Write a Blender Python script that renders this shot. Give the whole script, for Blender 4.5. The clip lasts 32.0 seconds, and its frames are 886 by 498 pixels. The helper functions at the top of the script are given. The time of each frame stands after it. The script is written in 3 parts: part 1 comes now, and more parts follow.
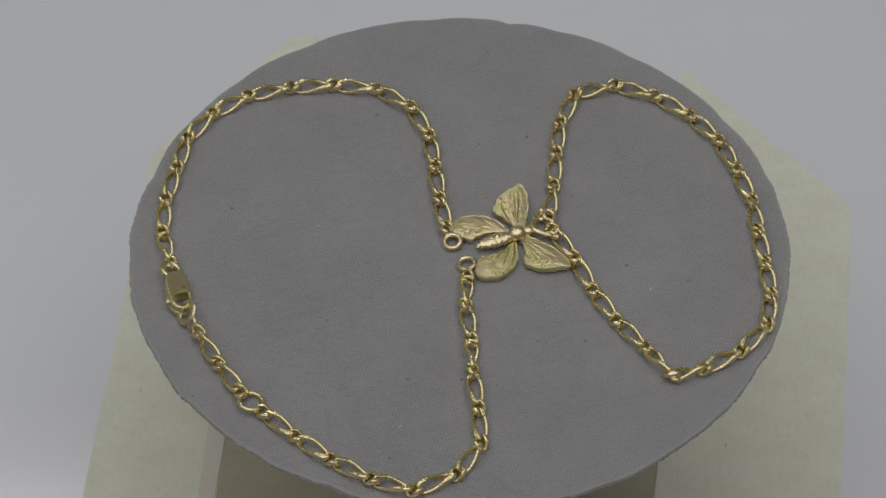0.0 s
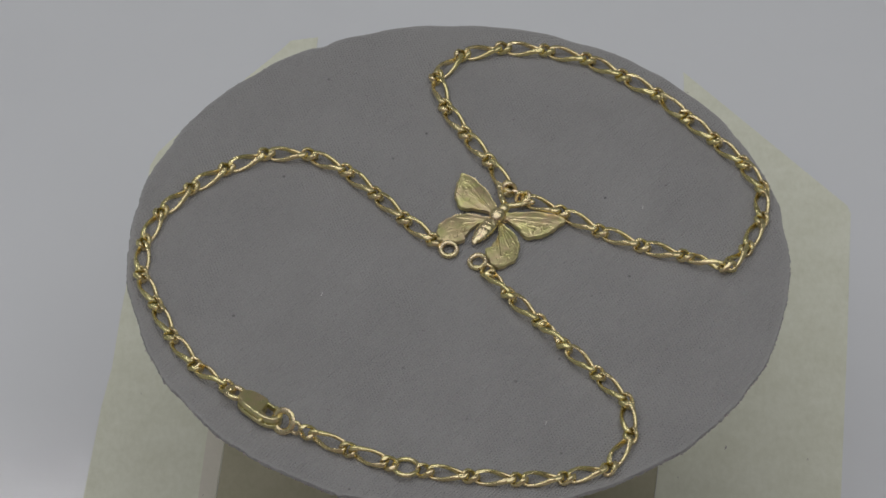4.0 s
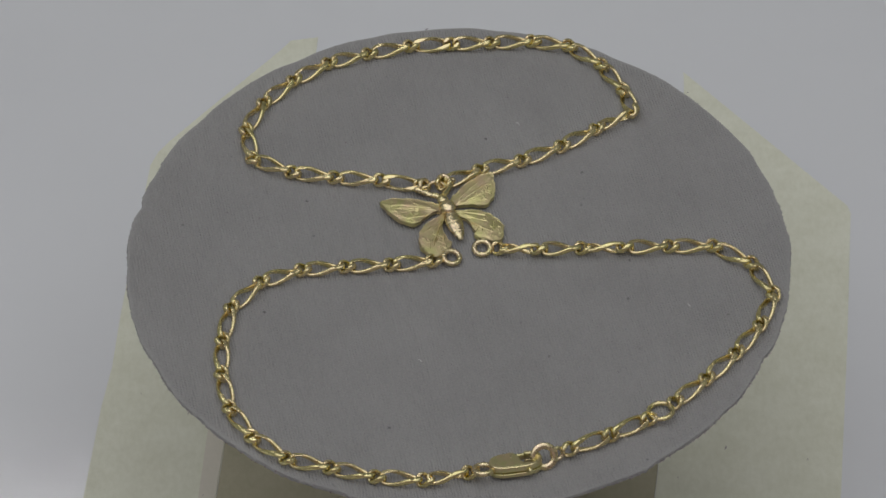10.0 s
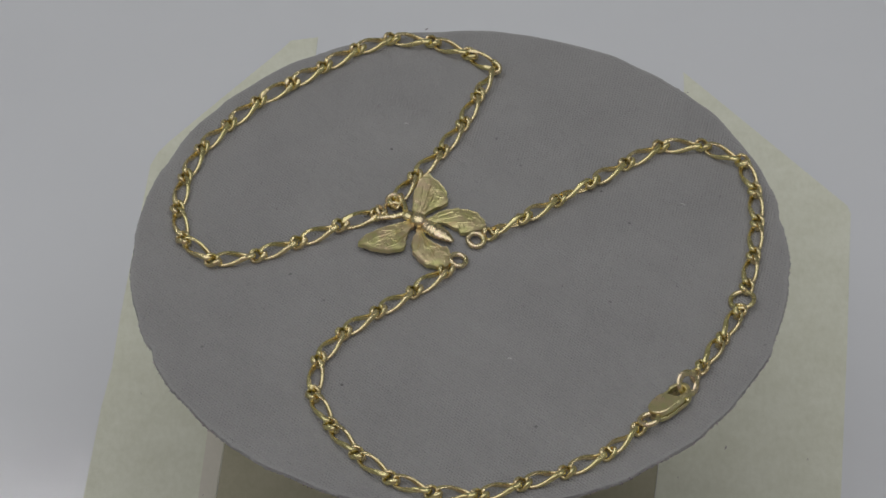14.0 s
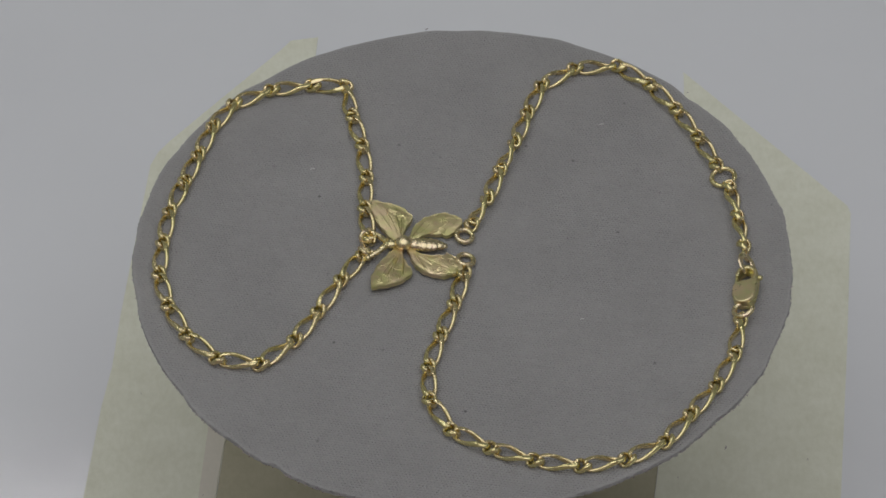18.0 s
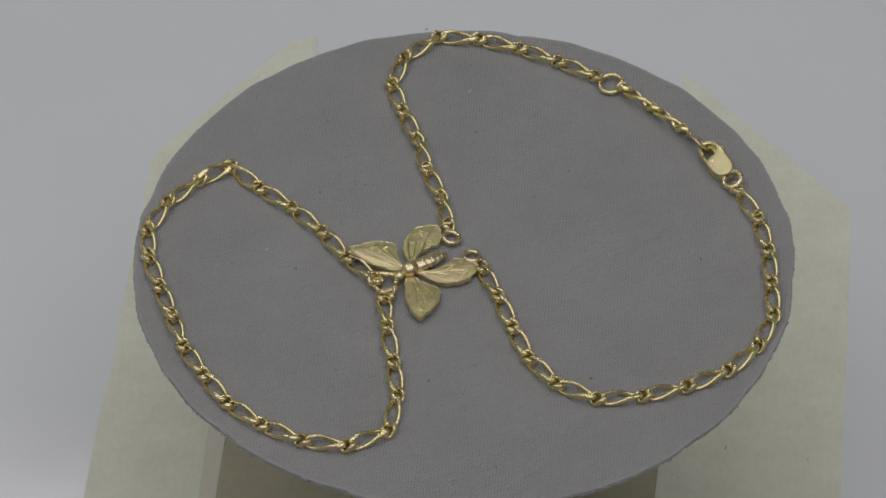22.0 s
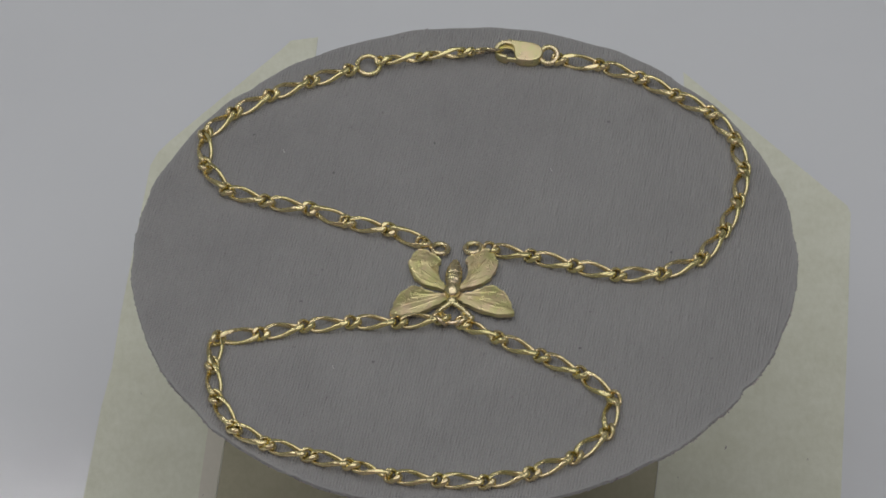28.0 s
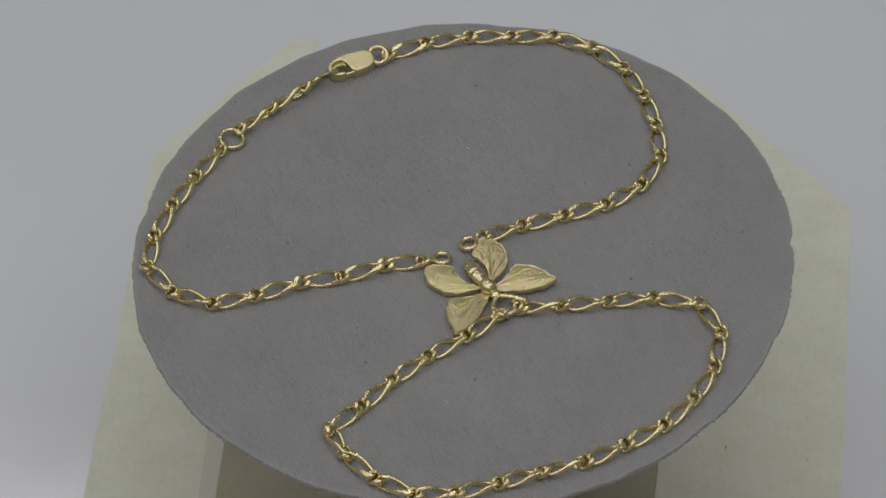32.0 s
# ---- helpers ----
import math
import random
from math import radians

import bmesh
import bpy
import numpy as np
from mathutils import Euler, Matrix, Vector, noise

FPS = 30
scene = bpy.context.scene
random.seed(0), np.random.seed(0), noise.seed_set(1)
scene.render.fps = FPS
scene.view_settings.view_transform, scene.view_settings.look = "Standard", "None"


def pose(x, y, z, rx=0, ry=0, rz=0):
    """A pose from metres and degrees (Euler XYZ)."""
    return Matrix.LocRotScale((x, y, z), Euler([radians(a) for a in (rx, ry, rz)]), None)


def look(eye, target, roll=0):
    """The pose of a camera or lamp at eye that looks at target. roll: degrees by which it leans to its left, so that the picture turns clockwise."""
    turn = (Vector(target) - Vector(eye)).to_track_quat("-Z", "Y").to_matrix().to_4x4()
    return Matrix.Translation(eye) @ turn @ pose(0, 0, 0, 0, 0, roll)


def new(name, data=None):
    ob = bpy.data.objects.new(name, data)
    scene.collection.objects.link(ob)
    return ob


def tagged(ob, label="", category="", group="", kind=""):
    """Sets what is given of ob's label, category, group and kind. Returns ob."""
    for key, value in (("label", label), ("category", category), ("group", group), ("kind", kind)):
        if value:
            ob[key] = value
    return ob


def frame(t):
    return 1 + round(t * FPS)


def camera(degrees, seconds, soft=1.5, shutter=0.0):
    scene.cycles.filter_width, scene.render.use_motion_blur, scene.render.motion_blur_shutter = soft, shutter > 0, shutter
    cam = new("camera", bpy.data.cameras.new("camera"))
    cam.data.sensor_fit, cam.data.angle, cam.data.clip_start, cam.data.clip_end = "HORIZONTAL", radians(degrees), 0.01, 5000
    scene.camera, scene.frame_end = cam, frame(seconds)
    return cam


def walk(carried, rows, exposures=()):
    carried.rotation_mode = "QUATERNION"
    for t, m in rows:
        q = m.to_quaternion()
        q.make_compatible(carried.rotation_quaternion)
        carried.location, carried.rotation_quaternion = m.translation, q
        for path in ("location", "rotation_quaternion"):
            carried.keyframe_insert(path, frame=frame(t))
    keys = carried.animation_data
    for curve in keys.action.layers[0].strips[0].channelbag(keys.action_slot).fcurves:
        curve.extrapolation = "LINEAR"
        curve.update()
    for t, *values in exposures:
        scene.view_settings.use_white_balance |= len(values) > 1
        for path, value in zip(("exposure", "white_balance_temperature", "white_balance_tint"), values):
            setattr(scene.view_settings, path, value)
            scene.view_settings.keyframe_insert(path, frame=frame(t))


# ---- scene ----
MM = 0.001
TOP = 60.0          # height of the cloth over the table, in mm
EYE = Vector((0.0, -424.45, 451.97 + TOP + 1.0)) * MM
PITCH, YAW, ROLL = 46.782, -0.370, -0.780


def aim(down):
    """The camera's pose, tipped down by that many degrees more."""
    p, y = radians(PITCH + down), radians(YAW)
    way = Vector((math.sin(y) * math.cos(p), math.cos(y) * math.cos(p), -math.sin(p)))
    return look(EYE, EYE + way, ROLL)


cam = camera(12.274, 32.0, soft=1.65)
walk(cam, [(0.0, aim(0.039)), (0.3, aim(0.020)), (0.7, aim(0.002)), (1.2, aim(0.0)), (32.0, aim(0.0))],
     exposures=[(0.0, 0.0), (32.0, 0.0)])

# ---- light: a pale room under a wide lit ceiling, and a bright tube behind the table ----
world = bpy.data.worlds.new("room_air")
world.use_nodes = True
world.node_tree.nodes["Background"].inputs[0].default_value = (0.8, 0.86, 1.0, 1)
world.node_tree.nodes["Background"].inputs[1].default_value = 0.05
scene.world = world


def panel_lamp(name, x, y, z, wide, deep, watts, colour):
    lamp = bpy.data.lights.new(name, "AREA")
    lamp.shape, lamp.size, lamp.size_y, lamp.energy, lamp.color = "RECTANGLE", wide, deep, watts, colour
    ob = new(name, lamp)
    ob.matrix_world = pose(x, y, z)
    return ob


panel_lamp("ceiling_panel_light", -0.15, -0.42, 1.88, 2.8, 2.4, 20.2, (0.975, 0.965, 1.0))
panel_lamp("tube_light", -0.75, 1.215, 1.80, 2.0, 0.06, 2.7, (1.0, 0.98, 0.98))


# ---- materials ----
def material(name, colour, rough, metal=0.0):
    m = bpy.data.materials.new(name)
    m.use_nodes = True
    b = m.node_tree.nodes["Principled BSDF"]
    b.inputs["Base Color"].default_value = (*colour, 1)
    b.inputs["Roughness"].default_value, b.inputs["Metallic"].default_value = rough, metal
    return m, m.node_tree, b


def node(tree, kind, inputs=None, **props):
    n = tree.nodes.new(kind)
    for key, value in props.items():
        if key == "operation":
            n.operation = value
        elif key == "data_type":
            n.data_type = value
        elif key == "blend_type":
            n.blend_type = value
        elif key == "bands_direction":
            n.bands_direction = value
    for key, value in (inputs or {}).items():
        n.inputs[key].default_value = value
    return n


def noise_tex(tree, coord, scale, detail=3.0, rough=0.6):
    n = node(tree, "ShaderNodeTexNoise", {"Scale": scale, "Detail": detail, "Roughness": rough})
    tree.links.new(coord, n.inputs["Vector"])
    return n.outputs["Fac"]


def spread(tree, fac, lo, hi, a=0.3, b=0.7):
    n = node(tree, "ShaderNodeMapRange", {"From Min": a, "From Max": b, "To Min": lo, "To Max": hi})
    tree.links.new(fac, n.inputs["Value"])
    return n.outputs["Result"]


def tint(tree, fac, dark, light):
    n = node(tree, "ShaderNodeMix", data_type="RGBA")
    n.inputs[6].default_value, n.inputs[7].default_value = (*dark, 1), (*light, 1)
    tree.links.new(fac, n.inputs[0])
    return n.outputs[2]


def calc(tree, op, a, b):
    n = node(tree, "ShaderNodeMath", operation=op)
    for i, v in enumerate((a, b)):
        if isinstance(v, (int, float)):
            n.inputs[i].default_value = v
        else:
            tree.links.new(v, n.inputs[i])
    return n.outputs[0]


def bump(tree, b, height, strength, distance):
    n = node(tree, "ShaderNodeBump", {"Strength": strength, "Distance": distance})
    tree.links.new(height, n.inputs["Height"])
    tree.links.new(n.outputs["Normal"], b.inputs["Normal"])


def obj_coord(tree):
    return node(tree, "ShaderNodeTexCoord").outputs["Object"]


def plain_paint(name, colour, rough):
    m, t, b = material(name, colour, rough)
    co = obj_coord(t)
    f = spread(t, noise_tex(t, co, 3.0), 0, 1)
    t.links.new(tint(t, f, [c * 0.93 for c in colour], colour), b.inputs["Base Color"])
    bump(t, b, noise_tex(t, co, 60.0), 0.1, 0.001)
    return m


def laminate():
    m, t, b = material("white_laminate", (0.78, 0.79, 0.81), 0.2)
    co = obj_coord(t)
    f = spread(t, noise_tex(t, co, 14.0, 5), 0, 1)
    t.links.new(tint(t, f, (0.782, 0.802, 0.826), (0.812, 0.832, 0.856)), b.inputs["Base Color"])
    # long fine streaks that run across the board
    streak = node(t, "ShaderNodeMapping")
    streak.inputs["Scale"].default_value = (40, 330, 300)
    t.links.new(co, streak.inputs["Vector"])
    lines = noise_tex(t, streak.outputs[0], 1.0, 6, 0.7)
    t.links.new(spread(t, lines, 0.05, 0.14), b.inputs["Roughness"])
    bump(t, b, calc(t, "ADD", lines, calc(t, "MULTIPLY", noise_tex(t, co, 900.0, 3), 0.3)), 0.09, 0.0002)
    return m


RIB = 14.0          # direction of the cloth's ribs on the disc, degrees


def cloth():
    m, t, b = material("grey_ribbed_cloth", (0.36, 0.355, 0.365), 0.75)
    co = obj_coord(t)
    turn = node(t, "ShaderNodeMapping")
    turn.inputs["Rotation"].default_value = (0, 0, radians(-RIB))
    t.links.new(co, turn.inputs["Vector"])
    sep = node(t, "ShaderNodeSeparateXYZ")
    t.links.new(turn.outputs[0], sep.inputs[0])
    weft = calc(t, "SINE", calc(t, "MULTIPLY", sep.outputs["X"], 2 * math.pi / 0.00046), 0.0)
    stretch = node(t, "ShaderNodeMapping")
    stretch.inputs["Scale"].default_value = (330, 2300, 1000)
    t.links.new(turn.outputs[0], stretch.inputs["Vector"])
    slub = noise_tex(t, stretch.outputs[0], 1.0, 3, 0.7)
    fuzz = noise_tex(t, co, 2600.0, 4, 0.7)
    blot = noise_tex(t, co, 55.0, 4)
    height = calc(t, "ADD", calc(t, "MULTIPLY", weft, 0.06), calc(t, "ADD", calc(t, "MULTIPLY", slub, 0.1), fuzz))
    bump(t, b, height, 0.7, 0.00018)
    shade = calc(t, "ADD", calc(t, "MULTIPLY", spread(t, slub, 0, 1), 0.06), calc(t, "MULTIPLY", spread(t, blot, 0, 1), 0.3))
    shade = calc(t, "ADD", shade, calc(t, "MULTIPLY", spread(t, fuzz, 0, 1), 0.42))
    yarn = tint(t, shade, (0.298, 0.296, 0.293), (0.456, 0.453, 0.447))
    base = yarn
    # sparse dark specks of lint
    speck = node(t, "ShaderNodeTexVoronoi", {"Scale": 260.0})
    t.links.new(co, speck.inputs["Vector"])
    dots = spread(t, speck.outputs["Distance"], 1, 0, 0.04, 0.085)
    keep = spread(t, noise_tex(t, co, 130.0, 2), 0, 1, 0.52, 0.62)
    lint = node(t, "ShaderNodeMix", data_type="RGBA")
    t.links.new(calc(t, "MULTIPLY", calc(t, "MULTIPLY", dots, keep), 0.75), lint.inputs[0])
    t.links.new(base, lint.inputs[6])
    lint.inputs[7].default_value = (0.08, 0.075, 0.08, 1)
    t.links.new(lint.outputs[2], b.inputs["Base Color"])
    b.inputs["Sheen Weight"].default_value, b.inputs["Sheen Roughness"].default_value = 0.15, 0.5
    return m


def tape_paper(name, dark, light):
    m, t, b = material(name, light, 0.62)
    co = obj_coord(t)
    crepe = node(t, "ShaderNodeMapping")
    crepe.inputs["Scale"].default_value = (1100, 620, 300)
    t.links.new(co, crepe.inputs["Vector"])
    f = calc(t, "ADD", calc(t, "MULTIPLY", spread(t, noise_tex(t, co, 110.0, 6, 0.7), 0, 1), 0.6),
             calc(t, "MULTIPLY", spread(t, noise_tex(t, crepe.outputs[0], 1.0, 4), 0, 1), 0.4))
    t.links.new(tint(t, f, dark, light), b.inputs["Base Color"])
    bump(t, b, calc(t, "ADD", noise_tex(t, crepe.outputs[0], 1.0, 4), calc(t, "MULTIPLY", noise_tex(t, co, 60.0, 3), 2.0)), 0.3, 0.0002)
    return m


def gold(name, colour, rosy, lo, hi, relief):
    m, t, b = material(name, colour, lo, 1.0)
    co = obj_coord(t)
    # greenish and rosy reflections of the surroundings, painted as mottling into the base colour
    f = spread(t, noise_tex(t, co, 420.0, 4), 0, 1, 0.36, 0.64)
    t.links.new(tint(t, f, rosy, colour), b.inputs["Base Color"])
    t.links.new(spread(t, noise_tex(t, co, 1600.0, 3), lo, hi), b.inputs["Roughness"])
    bump(t, b, calc(t, "ADD", noise_tex(t, co, 1500.0, 3), calc(t, "MULTIPLY", noise_tex(t, co, 500.0, 2), 2.0)), relief, 0.0001)
    return m


LAMINATE, CLOTH = laminate(), cloth()
TAPE = tape_paper("cream_crepe_tape", (0.71, 0.72, 0.575), (0.86, 0.875, 0.75))
TAPE_PINK = tape_paper("doubled_tape", (0.68, 0.655, 0.56), (0.77, 0.735, 0.64))
PLATE = tape_paper("olive_card", (0.40, 0.38, 0.265), (0.50, 0.475, 0.35))
THREAD = plain_paint("mauve_thread", (0.27, 0.22, 0.25), 0.9)
THREAD_PALE = plain_paint("pale_mauve_thread", (0.52, 0.43, 0.46), 0.9)
FLUFF = plain_paint("pale_fluff", (0.75, 0.75, 0.74), 0.9)
CARD = plain_paint("grey_board", (0.45, 0.43, 0.42), 0.8)
# invented wall colours: green and pink added to tint bounced light and gold reflections
WALL = plain_paint("green_bounce_wall", (0.66, 0.69, 0.64), 0.8)
WALL_WARM = plain_paint("pink_bounce_wall", (0.62, 0.50, 0.49), 0.8)
FLOOR = plain_paint("grey_floor", (0.30, 0.29, 0.28), 0.6)
GOLD_LINK = gold("polished_gold", (0.86, 0.78, 0.375), (0.93, 0.765, 0.48), 0.22, 0.29, 0.015)
GOLD_WING = gold("satin_gold", (0.775, 0.725, 0.335), (0.885, 0.705, 0.47), 0.27, 0.37, 0.07)
GOLD_BODY = gold("rosy_gold", (0.81, 0.725, 0.385), (0.90, 0.73, 0.52), 0.22, 0.32, 0.05)
GOLD_CLASP = gold("bright_gold", (0.77, 0.725, 0.365), (0.86, 0.70, 0.45), 0.26, 0.33, 0.03)


# ---- mesh tools (all sizes in mm) ----
def mesh_of(name, bm, mat, smooth=True, sharp=38):
    bmesh.ops.scale(bm, vec=(MM, MM, MM), verts=bm.verts)
    bmesh.ops.recalc_face_normals(bm, faces=bm.faces)
    me = bpy.data.meshes.new(name)
    bm.to_mesh(me)
    bm.free()
    me.materials.append(mat)
    if smooth:
        me.polygons.foreach_set("use_smooth", [True] * len(me.polygons))
        me.set_sharp_from_angle(angle=radians(sharp))
    return me


def part(name, bm, mat, parent, label="", m=None, smooth=True):
    ob = new(name, mesh_of(name, bm, mat, smooth))
    ob.parent = parent
    if m is not None:
        ob.matrix_basis = m
    return tagged(ob, label) if label else ob


def thing(name, bm, mat, label, category, kind="", smooth=True):
    return tagged(new(name, mesh_of(name, bm, mat, smooth)), label, category, kind=kind)


def box(x0, y0, z0, x1, y1, z1, bev=0.0):
    bm = bmesh.new()
    bmesh.ops.create_cube(bm, size=1)
    for v in bm.verts:
        v.co = Vector(((x0 + x1) / 2 + v.co.x * (x1 - x0), (y0 + y1) / 2 + v.co.y * (y1 - y0), (z0 + z1) / 2 + v.co.z * (z1 - z0)))
    if bev:
        bmesh.ops.bevel(bm, geom=bm.edges[:], offset=bev, segments=3, affect="EDGES", profile=0.5)
    return bm


def prism(bm, outline, z0, z1, bev=0.0):
    low = [bm.verts.new((x, y, z0)) for x, y in outline]
    f = bm.faces.new(low)
    up = bmesh.ops.extrude_face_region(bm, geom=[f])["geom"]
    tops = [g for g in up if isinstance(g, bmesh.types.BMVert)]
    bmesh.ops.translate(bm, verts=tops, vec=(0, 0, z1 - z0))
    if bev:
        edges = [e for e in bm.edges if all(v in tops for v in e.verts)]
        bmesh.ops.bevel(bm, geom=edges, offset=bev, segments=3, affect="EDGES", profile=0.5)
        # a narrow border keeps the flat top flat in the shading
        flat = max((g for g in bm.faces if g.normal.z > 0.99 or g.normal.z < -0.99), key=lambda g: (g.calc_center_median().z, len(g.verts)))
        bmesh.ops.inset_region(bm, faces=[flat], thickness=0.03)
    return bm


def tube(bm, path, radius, closed=True, sides=10, flat=1.0, caps=True):
    """A round wire along a list of points; flat squeezes it across its own second axis."""
    n, rings = len(path), []
    for i, p in enumerate(path):
        a = path[(i - 1) % n] if closed or i else path[i]
        b = path[(i + 1) % n] if closed or i < n - 1 else path[i]
        tan = (b - a).normalized()
        side = tan.cross(Vector((0, 0, 1)))
        side = side.normalized() if side.length > 1e-4 else Vector((1, 0, 0))
        up = side.cross(tan).normalized()
        r = radius(i / (n - 1)) if callable(radius) else radius
        rings.append([bm.verts.new(p + side * (r * math.cos(2 * math.pi * k / sides)) + up * (r * flat * math.sin(2 * math.pi * k / sides)))
                      for k in range(sides)])
    for i in range(n if closed else n - 1):
        a, b = rings[i], rings[(i + 1) % n]
        for k in range(sides):
            bm.faces.new((a[k], a[(k + 1) % sides], b[(k + 1) % sides], b[k]))
    if not closed and caps:
        bm.faces.new(rings[0])
        bm.faces.new(rings[-1])
    return bm


def ellipsoid(bm, centre, size, u=20, v=12):
    made = bmesh.ops.create_uvsphere(bm, u_segments=u, v_segments=v, radius=1)["verts"]
    for w in made:
        w.co = Vector((centre[0] + w.co.x * size[0], centre[1] + w.co.y * size[1], centre[2] + w.co.z * size[2]))
    return made


# ---- the room and the table ----
def room():
    for name, a in (("floor", (-2000, -2000, -790, 2000, 2000, -740)),):
        thing(name, box(*a), FLOOR, "plain grey floor under the table", "floor", "structure", False)
    # unseen walls and ceiling, added to close the room and tint what the gold reflects
    for name, a in (("wall_north", (-2000, 2000, -740, 2000, 2060, 1900)), ("wall_south", (-2000, -2060, -740, 2000, -2000, 1900)),
                    ("wall_east", (2000, -2000, -740, 2060, 2000, 1900)), ("wall_west", (-2060, -2000, -740, -2000, 2000, 1900))):
        thing(name, box(*a), WALL_WARM if name == "wall_south" else WALL, "unseen plain wall, tinted to colour the reflections", "wall", "structure", False)
    thing("ceiling", box(-2000, -2000, 1900, 2000, 2000, 1950), WALL, "unseen plain pale ceiling, tinted like the walls", "ceiling", "structure", False)
    table = tagged(new("table"), "white laminate table with a satin top", "table")
    part("tabletop", box(-700, -300, -28, 700, 620, 0, 2.0), LAMINATE, table, "white laminate top")
    for x in (-650, 650):
        for y in (-250, 570):
            part("leg", box(x - 22, y - 22, -740, x + 22, y + 22, -28, 2.0), LAMINATE, table)


room()


# ---- the stand under the disc ----
def strip(name, outline, z0, z1, mat, label, category="tape"):
    made = thing(name, prism(bmesh.new(), outline, z0, z1), mat, label, category, smooth=False)
    return tagged(made, group="tape strips on the table") if name == "tape_strip" else made


def stand():
    strip("base_plate", [(-47.2, -75), (24, -75), (30.8, 1.7), (31.6, 7.9), (36, 55), (-33, 55), (-38.95, 14.2), (-40.0, 2.5)], 0.0, 0.12, PLATE,
          "olive-brown card base plate on the white table", "base plate")
    strip("tape_strip", [(-69.0, -75), (-47.3, -75), (-40.1, 2.5), (-39.0, 14.2), (-25.7, 105.6), (-25.4, 109.8), (-30.2, 109.0), (-31.8, 106.8), (-44.8, 91.3), (-50.9, 83.9),
                         (-52.8, 81.2), (-54.0, 78.1), (-54.4, 74.3), (-57.5, 42.5), (-58.3, 31.1), (-59.6, 22.4), (-61.5, 2.8)],
          0.0, 0.2, TAPE, "cream crepe tape strip with slanted cut end on the table")
    strip("tape_strip", [(24.1, -75), (53.0, -75), (60.9, 1.4), (64.4, 35.9), (67.0, 64.9), (66.6, 66.7), (51.1, 86.0), (39.8, 100.0), (39.7, 95.4), (31.7, 7.9), (30.9, 1.7)],
          0.0, 0.2, TAPE, "wide cream crepe tape strip with slanted end on the table")
    strip("tape_edge", [(-50.0, -75), (-47.4, -75), (-40.2, 2.5), (-39.1, 14.2), (-36.6, 34), (-39.6, 34), (-41.8, 17.6), (-42.9, 2.6)], 0.2, 0.28, TAPE_PINK,
          "narrow pinkish doubled tape edge on the cream tape")
    turn = tagged(new("turntable"), "round grey motor turntable carrying the disc", "turntable")
    for name, r, z0, z1 in (("housing", 13, 0.12, 50.0), ("platter", 19, 50.2, TOP - 1.6)):
        bm = bmesh.new()
        ring = [(r * math.cos(a * math.pi / 32), r * math.sin(a * math.pi / 32)) for a in range(64)]
        part(name, prism(bm, ring, z0, z1, 0.8), CARD, turn)


stand()


# ---- the cloth-covered disc ----
def rim(a):
    """Radius of the hand-cut disc, in mm, at the angle a (radians)."""
    r = 49.74 - 0.30 * math.cos(a) + 0.33 * math.sin(a) - 0.11 * math.cos(2 * a) - 0.24 * math.sin(2 * a)
    r += 0.09 * math.cos(4 * a) + 0.07 * math.sin(4 * a)
    r += 0.10 * math.sin(17 * a + 1.0) + 0.08 * math.sin(29 * a + 0.5) + 0.05 * math.sin(47 * a + 2.0)
    # short straight cuts of the scissors, and a few nicks
    step = math.pi / 11
    r += 5.0 * (1 / math.cos((a + 0.07 + 0.05 * math.sin(3 * a)) % step - step / 2) - 1)
    for where, deep, wide in ((81, 0.45, 1.5), (161, 0.35, 2.2), (247, 0.25, 1.6), (313, 0.2, 2.0)):
        r -= deep * math.exp(-((math.degrees(a) - where) / wide) ** 2)
    return r


